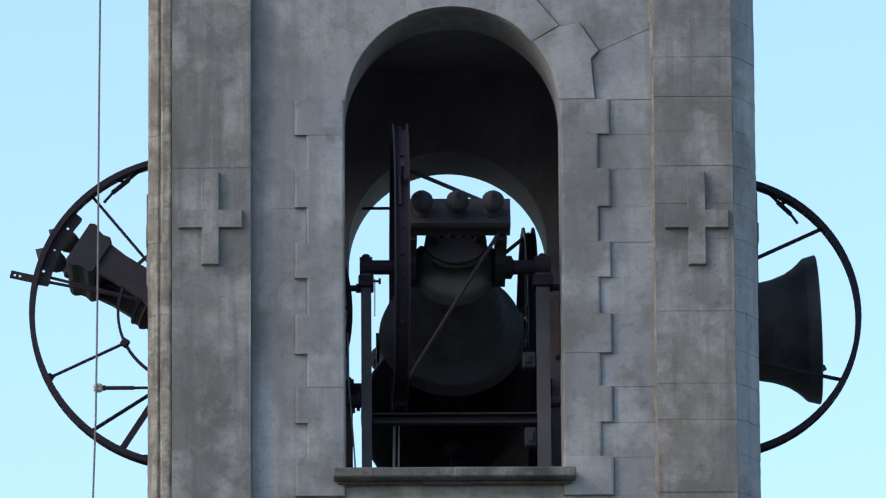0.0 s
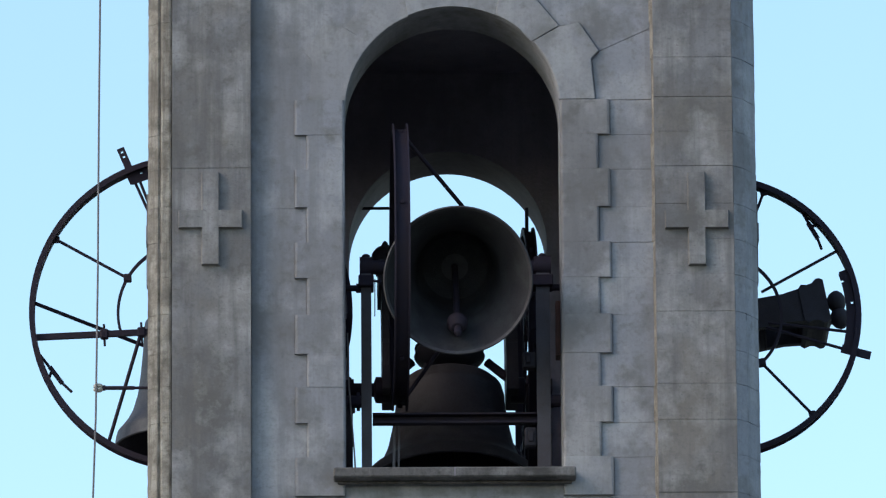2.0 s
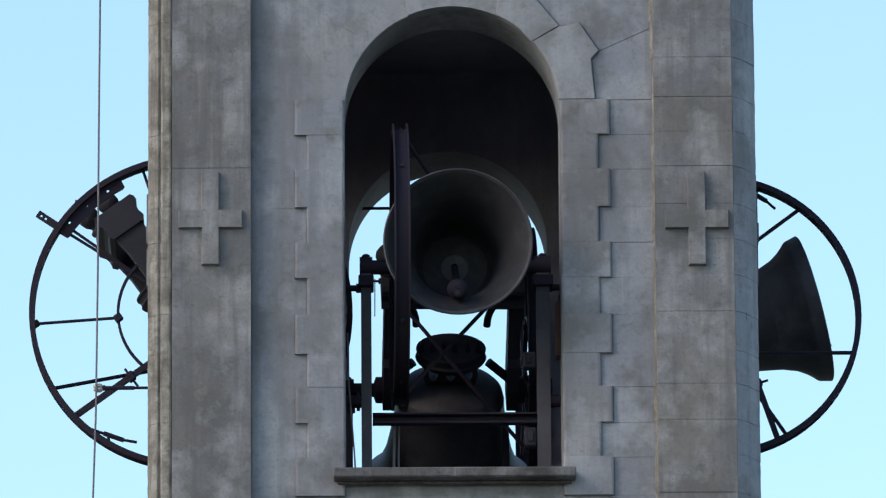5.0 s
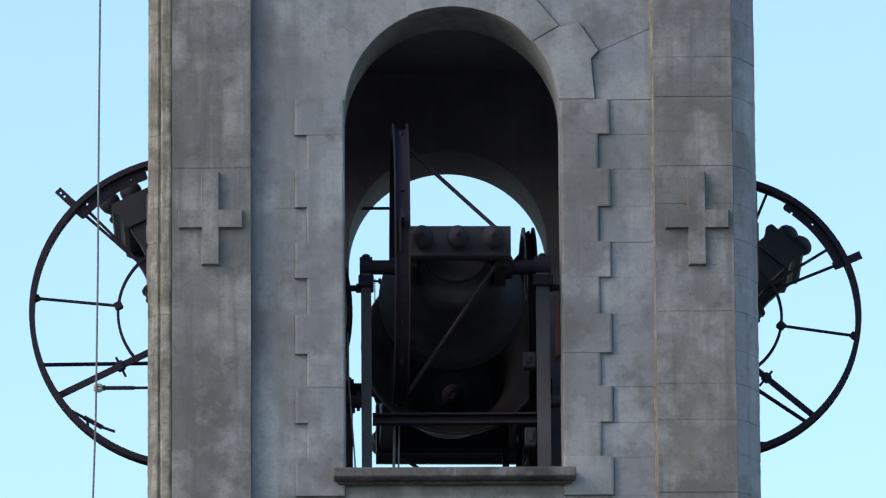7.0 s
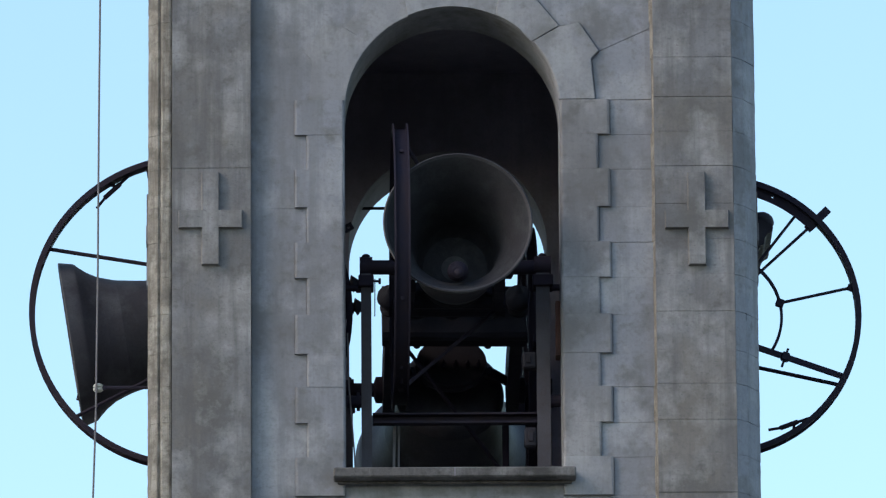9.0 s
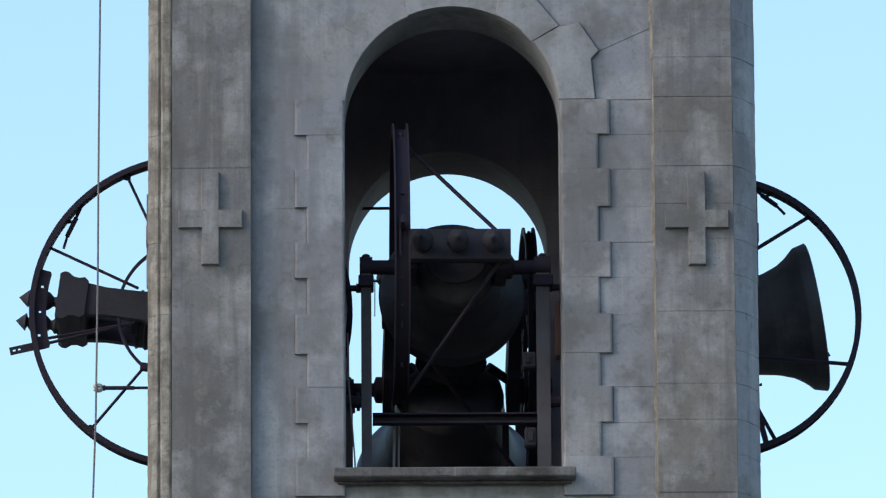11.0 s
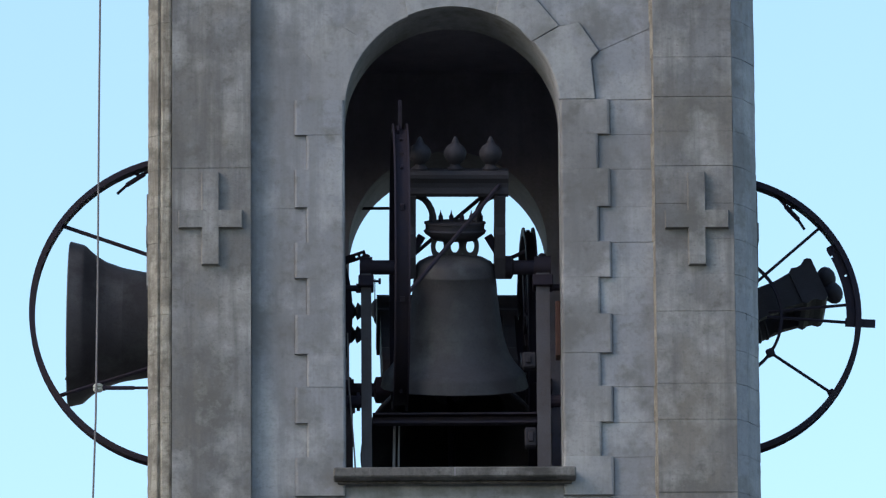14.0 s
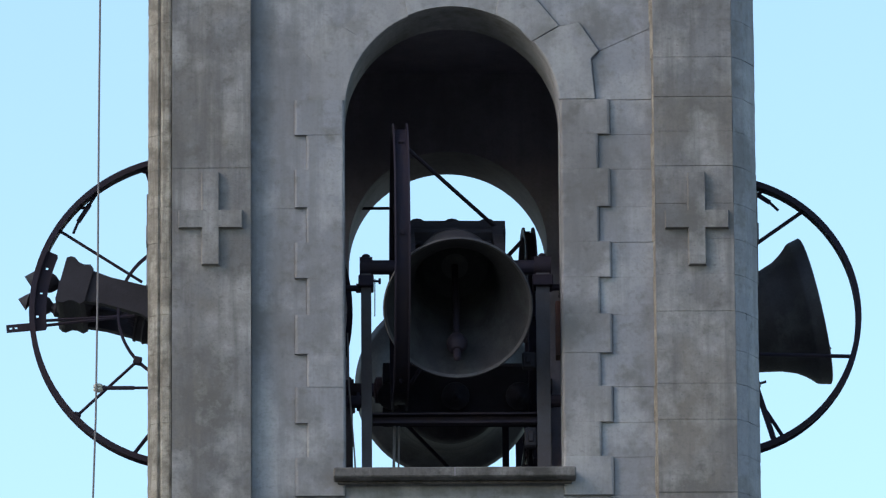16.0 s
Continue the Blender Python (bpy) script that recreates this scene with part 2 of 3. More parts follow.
tagged(part("ceiling", block(-1.93, 1.93, 0.75, DEPTH - 0.75, 4.75, 4.95), INNER), "sooty ceiling slab over the bell chamber", "ceiling", kind="structure")
tagged(part("floor", block(-1.93, 1.93, 0.75, DEPTH - 0.75, FOOT, FOOT + 0.3), INNER), "dusty concrete floor of the bell chamber", "floor", kind="structure")
tagged(part("tower_shaft", block(-2.57, 2.57, 0.0, DEPTH, GROUND_Z, FOOT), PLASTER), "tall grey concrete tower shaft below the belfry", "tower", kind="structure")
bm = bmesh.new()
box(bm, -2.9, 2.9, -0.33, DEPTH + 0.33, TOP, TOP + 0.3)
base = [bm.verts.new(p) for p in ((-2.75, -0.2, TOP + 0.3), (2.75, -0.2, TOP + 0.3), (2.75, DEPTH + 0.2, TOP + 0.3), (-2.75, DEPTH + 0.2, TOP + 0.3))]
peak = bm.verts.new((0, DEPTH / 2, TOP + 2.0))
for i in range(4):
    bm.faces.new((base[i], base[(i + 1) % 4], peak))
tagged(part("roof", bm, ROOF), "low tiled tower roof on a concrete cornice", "roof", kind="structure")


# ---- bells ----
def bell_outline(rm, zl, zs, slim):
    """Outer and inner profile of a bell from crown to lip and back up: mouth radius rm, lip height zl, shoulder height zs."""
    h = zs - zl
    outer = [(0.0, 0.06), (0.2, 0.055), (0.4, 0.035), (0.52, 0.0), (0.565, -0.035), (0.585, -0.1), (0.589, -0.105), (0.589, -0.12), (0.586, -0.125),
             (0.603, -0.25), (0.64, -0.42), (0.684, -0.58), (0.687, -0.585), (0.692, -0.598), (0.692, -0.603), (0.745, -0.7), (0.748, -0.705), (0.756, -0.718), (0.758, -0.725),
             (0.83, -0.8), (0.895, -0.85), (0.942, -0.88), (0.957, -0.893), (0.966, -0.91), (0.985, -0.96), (1.0, -1.0)]
    inner = [(0.985, -1.008), (0.955, -0.99), (0.89, -0.91), (0.775, -0.8), (0.69, -0.69), (0.63, -0.55), (0.588, -0.4), (0.562, -0.25), (0.54, -0.12), (0.46, -0.05), (0.2, -0.02), (0.0, -0.02)]
    return [((r - slim * r * (1 - r)) * rm, zs + z * h) for r, z in outer + inner]


def swinging_bell(at, turn, R, rm, zl, zs, wx, half_x, deep, label, wheel_label, tab=20.0, levers=((109, 1), (-33, 1)), zt=0.7, brace_z=None, brace_a=85.0, waist=0.88, fin_x=None, fin_y=(0.0,), fin_h=1.0, fin_r=1.0, rim_w=0.075, groove=0.033, arm=0.42, tab_out=0.2, plate=0.15, beam_d=None, slim=0.0, spike=0.0, blunt=False, tilt=0.0, holes=()):
    """A bell on its cast headstock and wheel. Local x is the axle, z up through the headstock, the mouth down; the wheel lies at x = -wx."""
    bell = tagged(new("church_bell"), label, "bell", "swinging bells of the belfry")
    bell.matrix_basis = pose(*at, 0, 0, turn)
    k = R / 1.225
    body = part("bell_body", turned(bmesh.new(), bell_outline(rm, zl, zs, slim), 64), BRONZE, bell, "dark patinated bronze", True, pose(0, 0, 0, tilt))
    # inner faces above the lip carry their shade in a darker colour
    body.data.materials.append(SHADED_BRONZE)
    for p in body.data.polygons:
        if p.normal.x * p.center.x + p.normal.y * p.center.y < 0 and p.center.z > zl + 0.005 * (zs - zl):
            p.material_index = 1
    # crown loops that hold the bell
    for a in range(3):
        bm = bmesh.new()
        x = (a - 1) * 0.13 * k
        band(bm, 0, 0.035 * k, 0.075 * k, -0.03 * k, 0.03 * k, n=20)
        bmesh.ops.scale(bm, vec=(1, 1, 1.6), verts=bm.verts)
        bmesh.ops.rotate(bm, matrix=Matrix.Rotation(radians(90), 3, "Z"), verts=bm.verts)
        bmesh.ops.translate(bm, vec=(x, 0, zs + 0.13 * k), verts=bm.verts)
        part("crown_loop", bm, BRONZE, bell, smooth=True)
    # crown block with its bolts
    bm = bmesh.new()
    z0, z1 = zs + 0.18 * k, zs + 0.34 * k
    turned(bm, [(0.0, z0), (0.16 * k, z0), (0.2 * k, z0 + 0.02 * k), (0.255 * k, z0 + 0.06 * k), (0.268 * k, z0 + 0.085 * k), (0.25 * k, z0 + 0.1 * k), (0.252 * k, z1 - 0.02 * k), (0.262 * k, z1 - 0.016 * k), (0.262 * k, z1), (0.0, z1)], 28)
    bmesh.ops.scale(bm, vec=(1, 0.85, 1), verts=bm.verts)
    crown = part("crown_block", bm, CAST, bell, smooth=True)
    for x in (-0.2, -0.12, -0.03, 0.06, 0.14, 0.22):
        bm = bmesh.new()
        turned(bm, [(0.0, 0.0), (0.02 * k, 0.0), (0.02 * k, 0.05 * k), (0.008 * k, 0.075 * k), (0.0, 0.11 * k)], 8, m=Matrix.Translation((x * k, 0.05 * k, z1 - 0.01)))
        part("bolt", bm, IRON, crown)
    # headstock: moulded beam, two cheeks, knees and axle
    d = deep / 2
    zt = zt * R
    zb = zt - 0.22 * k
    bd = (beam_d or deep) / 2
    prof = [(-0.72 * bd, zb), (0.72 * bd, zb), (0.86 * bd, zb + 0.03 * k), (0.8 * bd, zb + 0.08 * k), (0.84 * bd, zb + 0.12 * k), (1.0 * bd, zb + 0.16 * k), (1.0 * bd, zt - 0.03 * k), (0.9 * bd, zt), (-0.9 * bd, zt),
            (-1.0 * bd, zt - 0.03 * k), (-1.0 * bd, zb + 0.16 * k), (-0.84 * bd, zb + 0.12 * k), (-0.8 * bd, zb + 0.08 * k), (-0.86 * bd, zb + 0.03 * k)]
    beam = part("headstock_beam", prism(bmesh.new(), prof, -half_x - 0.01, half_x + 0.01), CAST, bell, "dark cast-iron headstock beam")
    fx = fin_x or 0.3 * k
    for i in (-1, 0, 1) if len(fin_y) == 1 else (0,):
        for fy in fin_y:
            urn = ((0.0, -0.01), (0.075, -0.01), (0.08, 0.015), (0.05, 0.035), (0.045, 0.05), (0.085, 0.085), (0.105, 0.13), (0.102, 0.165), (0.075, 0.205), (0.04, 0.225), (0.032 + spike, 0.24), (0.016 + spike * 0.6, 0.275), (0.0, 0.29 + spike * 0.5))
            if blunt:
                urn = urn[:-3] + ((0.0, 0.233),)
            bm = turned(bmesh.new(), [(r * k * fin_r, z * k * fin_h) for r, z in urn], 16)
            part("finial", bm, CAST, beam, "urn-shaped cast counterweight", True, pose(i * fx, fy, zt))
    for sx in (-1, 1):
        x = sx * (half_x - 0.06 * k)
        w = 0.045 * k
        cheek = [(-0.74 * d, zb + 0.01), (-0.64 * d, zb - 0.14 * k), (-0.66 * d, 0.36 * k), ((0.08 - waist) * d, 0.3 * k), (-waist * d, 0.1 * k), (-0.7 * d, -0.08 * k), (0.7 * d, -0.08 * k), (waist * d, 0.1 * k), ((waist - 0.08) * d, 0.3 * k), (0.66 * d, 0.36 * k), (0.64 * d, zb - 0.14 * k), (0.74 * d, zb + 0.01)]
        part("cheek", prism(bmesh.new(), cheek, x - w, x + w), CAST, bell)
        # curved knee from the cheek to the crown block
        bm = tube([(sx * (half_x - 0.1 * k - 0.16 * k * math.sin(radians(15 * j))), 0, zb - 0.24 * k * (1 - math.cos(radians(15 * j)))) for j in range(7)], 0.028 * k)
        part("knee", bm, CAST, bell)
        bm = rod(bmesh.new(), (sx * (half_x - 0.02), 0, 0.04 * k), (sx * 0.28 * k, 0, zs + 0.22 * k), 0.036 * k, 8)
        part("stay_bar", bm, IRON, bell)
        bm = turned(bmesh.new(), [(0.0, 0.0), (0.1 * k, 0.0), (0.1 * k, 0.12), (0.062, 0.14), (0.062, arm + 0.02 * k), (0.0, arm + 0.02 * k)], 20,
                    m=Matrix.Translation((sx * (half_x - 0.08), 0, 0)) @ Matrix.Rotation(radians(90 * sx), 4, "Y"))
        part("axle", bm, IRON, bell, smooth=True)
    # clapper
    clapper = new("clapper", None)
    clapper.parent = bell
    bm = rod(bmesh.new(), (0, 0, 0.02), (0, 0, zl - zs + 0.16 * k), 0.028 * k, 10)
    turned(bm, [(0.0, -0.09 * k), (0.05 * k, -0.08 * k), (0.085 * k, -0.03 * k), (0.09 * k, 0.02 * k), (0.06 * k, 0.08 * k), (0.03 * k, 0.11 * k)], 16, m=Matrix.Translation((0, 0, zl - zs + 0.14 * k)))
    turned(bm, [(0.03 * k, 0.0), (0.032 * k, -0.1 * k), (0.0, -0.13 * k)], 10, m=Matrix.Translation((0, 0, zl - zs + 0.06 * k)))
    part("clapper_ball", bm, IRON, clapper, "iron clapper with a round ball", True)
    clapper.matrix_basis = pose(0, 0, zs - 0.06)
    # wheel: channel rim, inner ring, spokes and braces
    bm = bmesh.new()
    w = rim_w
    band(bm, 0, R - 0.017 - groove, R - 0.002 - groove, -wx - w, -wx + w)
    band(bm, 0, R - 0.002 - groove, R - 0.002, -wx - w, -wx - w + 0.014)
    band(bm, 0, R - 0.002 - groove, R - 0.002, -wx + w - 0.014, -wx + w)
    wheel = part("wheel_rim", bm, IRON, bell, wheel_label)
    ri = 0.45 * R
    part("inner_ring", band(bmesh.new(), 0, ri - 0.012, ri + 0.012, -wx - 0.02, -wx + 0.02, -104, 104, 96), IRON, wheel)
    for a, r0 in ((18, 0.36 * R), (-18, 0.36 * R), (58, ri), (-58, ri)):
        s, c = math.sin(radians(a)), math.cos(radians(a))
        bm = rod(bmesh.new(), (-wx, r0 * s, r0 * c), (-wx, (R - 0.03) * s, (R - 0.03) * c), 0.014, 6)
        if r0 == ri:
            box(bm, -wx - 0.03, -wx + 0.03, ri * s - 0.035, ri * s + 0.035, ri * c - 0.035, ri * c + 0.035, 0.008)
            box(bm, -wx - 0.02, -wx + 0.02, (R - 0.06) * s - 0.03, (R - 0.06) * s + 0.03, (R - 0.06) * c - 0.03, (R - 0.06) * c + 0.03, 0.008)
        part("spoke", bm, IRON, wheel)
    bm = bmesh.new()
    box(bm, -wx - 0.022, -wx + 0.022, -R + 0.04, R - 0.04, -0.16 * k, -0.115 * k)
    for y in (-0.54 * R, -0.31 * R, 0.31 * R, 0.54 * R):
        box(bm, -wx - 0.035, -wx + 0.035, y - 0.035, y + 0.035, -0.175 * k, -0.1 * k, 0.01)
        rod(bm, (-wx, y, -0.23 * k), (-wx, y, -0.06 * k), 0.012, 6)
    part("cross_bar", bm, IRON, wheel, "flat iron cross bar")
    bz = zt - 0.1 if brace_z is None else brace_z
    for sy in (-1, 1):
        part("lower_brace", rod(bmesh.new(), (-wx, sy * 0.31 * R, -0.13 * k), (-wx, sy * 0.545 * R, -0.81 * R), 0.018, 6), IRON, wheel)
        part("brace", rod(bmesh.new(), (-wx, sy * (R - 0.05) * math.sin(radians(brace_a)), (R - 0.05) * math.cos(radians(brace_a))), (half_x - 0.05, sy * d * 0.4, bz), 0.018, 8), IRON, bell)
    # fixing plate on the rim with its protruding tab
    sg = 1 if tab > 0 else -1
    part("rim_plate", holed_plate(R - plate, R - 0.02, -wx - 0.03, -wx - 0.01, sg * tab + 2, sg, [(sg * a, r) for a, r in holes]), IRON, wheel, "iron fixing plate with bolt holes")
    bm = bmesh.new()
    for y0, y1, z0, z1 in ((-0.032, -0.011, -0.14, 0.2), (0.011, 0.032, -0.14, 0.2), (-0.011, 0.011, -0.14, 0.105), (-0.011, 0.011, 0.128, 0.15), (-0.011, 0.011, 0.173, 0.2)) if tab_out > 0.15 else ((-0.034, 0.034, -0.14, tab_out),):
        box(bm, -wx - 0.015, -wx + 0.015, y0, y1, R + z0, R + z1)
    bmesh.ops.rotate(bm, matrix=Matrix.Rotation(radians(-tab), 3, "X"), verts=bm.verts)
    part("tab", bm, IRON, wheel, "short iron stop tab with bolt holes")
    part("strut", rod(bmesh.new(), (-wx, (R - 0.1) * math.sin(radians(tab)), (R - 0.1) * math.cos(radians(tab))), (-wx, 0.35 * R * math.sin(radians(tab * 0.9)), 0.35 * R * math.cos(radians(tab * 0.9))), 0.014, 6), IRON, wheel)
    # rope levers on the rim
    for lever, sl in levers:
        def at_rim(a, r):
            return (-wx, r * math.sin(radians(lever + sl * a)), r * math.cos(radians(lever + sl * a)))
        bm = rod(bmesh.new(), at_rim(-6, R - 0.04), at_rim(2, R - 0.1), 0.014, 6)
        rod(bm, at_rim(4, R - 0.04), at_rim(1, R - 0.11), 0.014, 6)
        rod(bm, at_rim(0, R - 0.09), at_rim(8, R - 0.125), 0.022, 6)
        rod(bm, at_rim(7, R - 0.12), at_rim(13, R - 0.155), 0.013, 6)
        part("rope_lever", bm, IRON, wheel)
    return bell, clapper


SOUTH = (0.02, 0.7, 1.95)
WEST = (-2.249, 2.55, 1.939)
EAST = (2.293, 2.68, 1.879)
NORTH = (0.01, 4.4, 1.83)
south_bell, south_clapper = swinging_bell(SOUTH, 1.0, 1.225, 0.63, -1.02, 0.05, 0.469, 0.44, 0.42, "dark bronze bell on a cast-iron headstock in the front arch", "narrow dark iron channel wheel", 3, zt=0.68, brace_a=97.0, fin_r=0.92, beam_d=0.28, slim=0.12, rim_w=0.066, groove=0.05)
west_bell, west_clapper = swinging_bell(WEST, 90, 1.40, 0.72, -1.06, 0.08, 0.45, 0.5, 0.38, "large dark bronze bell swinging out of the side arch", "large thin iron wheel with spokes", 20, zt=0.83, brace_z=-0.2, brace_a=83.7, fin_y=(-0.06, 0.15), fin_h=1.0, fin_r=0.8, beam_d=0.42, spike=0.055, holes=((7, 1.3), (-3, 1.31), (16, 1.33)))
east_bell, east_clapper = swinging_bell(EAST, 90, 1.256, 0.652, -0.9, 0.08, 0.58, 0.44, 0.4, "dark bronze bell swinging out of the side arch", "thin iron wheel with spokes", -26, ((-124, -1), (35, -1)), zt=0.785, brace_z=-0.1, brace_a=100.7, fin_y=(-0.075, 0.075), fin_h=0.85, fin_r=0.92, arm=0.7, tab_out=0.12, plate=0.13, blunt=True, tilt=4.0, holes=((-5.5, 1.17), (4.6, 1.125), (22.8, 1.18)))
north_bell, north_clapper = swinging_bell(NORTH, 181.5, 1.45, 0.82, -1.08, 0.03, 0.69, 0.62, 0.56, "largest dark bronze bell in the far arch against the sky", "dark iron channel wheel", 20, zt=0.83, fin_x=0.56, rim_w=0.05, groove=0.05)


# ---- belfry fittings ----
bm = block(-1.015, 1.015, -0.12, 0.86, -0.085, 0.0, bevel=0.012)
sill = tagged(part("sill", bm, SILL_STONE), "stained concrete sill slab across the belfry opening", "sill", kind="structure")
part("sill_moulding", block(-0.98, 0.98, 0.02, 0.06, -0.108, -0.0855, bevel=0.006), SILL_STONE, sill)
part("sill_joint", block(-0.006, 0.006, -0.123, -0.119, -0.08, -0.004), INNER, sill)


def raised_cross(at, turn, label):
    """A raised concrete cross on a pilaster; its back lies on the plane y = 0."""
    bm = bmesh.new()
    a, b, c = 0.078, 0.272, 0.083
    lo, hi, zc0, zc1 = -0.41, 0.405, -0.09, 0.075
    outline = [(-a, lo), (a, lo), (a, zc0), (b, zc0), (b, zc1), (a, zc1), (a, hi), (-a, hi), (-a, zc1), (-b, zc1), (-b, zc0), (-a, zc0)]
    back = [bm.verts.new((x, 0.004, z)) for x, z in outline]
    front = [bm.verts.new((x * (1 - 0.01 / max(abs(x), 0.05)), -0.05, z - math.copysign(0.008, z))) for x, z in outline]
    for i in range(12):
        bm.faces.new((back[i], back[(i + 1) % 12], front[(i + 1) % 12], front[i]))
    bm.faces.new(front)
    ob = tagged(part("cross", bm, CONCRETE, m=pose(*at, 0, 0, turn)), label, "cross", "raised crosses on the pilasters")
    return ob


cross = raised_cross((-2.045, 0.0, 2.19), 0, "raised weathered concrete cross on a tower pilaster")
copy_thing(cross, pose(2.057, 0.0, 2.172))
copy_thing(cross, pose(-2.549, 0.7, 2.19, 0, 0, -90))
copy_thing(cross, pose(2.549, 0.7, 2.19, 0, 0, 90))


def bell_frame(x0, x1, y, z_top, z_foot, w0, w1, beam_z, label):
    """Two steel posts with bearings on top and a cross beam between them."""
    fr = tagged(new("bell_support"), label, "support", "steel bell supports")
    fr.matrix_basis = pose((x0 + x1) / 2, y, z_foot)
    h, m = z_top - z_foot, (x1 - x0) / 2
    for x, w in ((-m, w0), (m, w1)):
        bm = bmesh.new()
        box(bm, x - w / 2, x + w / 2, -0.075, -0.063, 0, h - 0.07)
        box(bm, x - w / 2, x + w / 2, 0.063, 0.075, 0, h - 0.07)
        box(bm, x - 0.008, x + 0.008, -0.0625, 0.0625, 0, h - 0.07)
        part("post", bm, STEEL, fr)
        part("foot_plate", block(x - w * 0.8, x + w * 0.8, -0.11, 0.11, 0.001, 0.02, bevel=0.004), IRON, fr)
        part("bearing_seat", block(x - w * 0.75, x + w * 0.75, -0.12, 0.12, h - 0.19, h - 0.092, bevel=0.008), IRON, fr)
        ringm = band(bmesh.new(), 0, 0.063, 0.094, x - w * 0.62, x + w * 0.62, n=28)
        bmesh.ops.translate(ringm, vec=(0, 0, h), verts=ringm.verts)
        part("bearing", ringm, IRON, fr, smooth=True)
        capm = turned(bmesh.new(), [(0.0, 0.0), (0.035, 0.0), (0.035, 0.018), (0.02, 0.03), (0.0, 0.033)], 12, m=Matrix.Translation((x, 0, h + 0.088)))
        part("grease_cup", capm, IRON, fr, smooth=True)
    if beam_z:
        b = beam_z - z_foot
        bm = box(bmesh.new(), -m + 0.05, m - 0.05, -0.05, 0.05, b - 0.045, b - 0.03)
        box(bm, -m + 0.05, m - 0.05, -0.05, 0.05, b + 0.03, b + 0.045)
        box(bm, -m + 0.05, m - 0.05, 0.03, 0.045, b - 0.0295, b + 0.0295)
        part("cross_beam", bm, IRON, fr, "rusted steel channel beam")
    return fr


frame_south = bell_frame(-0.735, 0.765, 0.7, 1.95, 0.0, 0.088, 0.115, 0.62, "dark steel bell support with bearings on the sill")
for z, r in ((1.77, 0.028), (0.775, 0.055)):
    bm = rod(bmesh.new(), (-0.16, 0, z), (0.012, 0, z), r, 12)
    turned(bm, [(0.0, -0.05), (r * 1.5, -0.05), (r * 1.5, -0.02), (0.0, -0.02)], 12, m=Matrix.Translation((-0.02, 0, z)) @ Matrix.Rotation(radians(90), 4, "Y"))
    part("wall_tie", bm, IRON, frame_south, m=pose(-0.765, 0, 0))
    part("wall_tie", rod(bmesh.new(), (0.0, 0, z), (0.14, 0, z), r, 12), IRON, frame_south, m=pose(0.765, 0, 0))
bm = rod(bmesh.new(), (0.03, -0.08, 1.81), (0.135, -0.08, 1.81), 0.011, 8)
rod(bm, (0.09, -0.08, 1.83), (0.088, -0.08, 1.5), 0.005, 6)
box(bm, 0.12, 0.142, -0.09, -0.07, 1.785, 1.835, 0.004)
part("grease_arm", bm, IRON, frame_south, m=pose(-0.765, 0, 0))
for z0, z1, x0 in ((1.05, 1.19, 0.585), (0.36, 0.53, 0.6)):
    bm = block(x0, 0.705, -0.07, 0.05, z0, z1, bevel=0.014)
    box(bm, x0 + 0.03, x0 + 0.075, -0.09, -0.0705, z0 + 0.04, z1 - 0.04, 0.006)
    part("clamp_block", bm, CAST, frame_south, m=pose(-0.015, 0, 0))
frame_north = bell_frame(-0.9, 0.86, 4.4, 1.84, FOOT + 0.3, 0.09, 0.09, -0.3, "dark steel bell support with bearings on the belfry floor")
part("stay_post", block(0.49, 0.55, -0.03, 0.03, 0.001, 2.5, bevel=0.006), IRON, frame_north)


def axle_bracket(at, reach, label):
    """A wall bracket that carries one axle end: plate on the jamb, ring and gusset."""
    br = tagged(new("axle_bracket"), label, "bracket", "axle brackets in the side arches")
    br.matrix_basis = pose(*at)
    s = 1 if reach > 0 else -1
    part("plate", block(-0.16, 0.16, min(0, s * 0.02), max(0, s * 0.02), -0.32, 0.16, bevel=0.004), IRON, br)
    ringm = band(bmesh.new(), 0, 0.064, 0.12, -0.04, 0.04, n=28)
    bmesh.ops.rotate(ringm, matrix=Matrix.Rotation(radians(90), 3, "Z"), verts=ringm.verts)
    bmesh.ops.translate(ringm, vec=(0, reach * 0.75, 0), verts=ringm.verts)
    part("bearing", ringm, IRON, br, smooth=True)
    bm = bmesh.new()
    prism(bm, [(s * 0.0205, -0.3), (s * 0.0205, -0.12), (reach * 0.95, -0.121), (reach * 0.95, -0.16)], -0.02, 0.02)
    part("gusset", bm, IRON, br)
    return br


for x, z in ((WEST[0], WEST[2]), (EAST[0], EAST[2])):
    axle_bracket((x, 1.62, z), 0.12, "dark iron axle bracket bolted to the jamb")
    axle_bracket((x, 3.48, z), -0.12, "dark iron axle bracket bolted to the jamb")

# rusty plate on the jamb, steel tie across the far arch
rusty = tagged(part("rusty_plate", block(0.868, 0.9095, 0.5, 0.68, 1.12, 1.6, bevel=0.006), RUST), "rusty red iron plate on the jamb of the opening", "plate")
tie = tagged(part("tie_bar", rod(bmesh.new(), (-0.83, 4.7, 3.595), (-0.5, 4.7, 3.595), 0.014, 8), IRON), "thin iron tie bar in the far arch", "bar")


def hanging_cable(points, r, label, mat=CABLE, name="cable"):
    """A cable along points, one bend at each."""
    bm = tube(points, r, 6)
    return tagged(part(name, bm, mat, smooth=True), label, "cable")


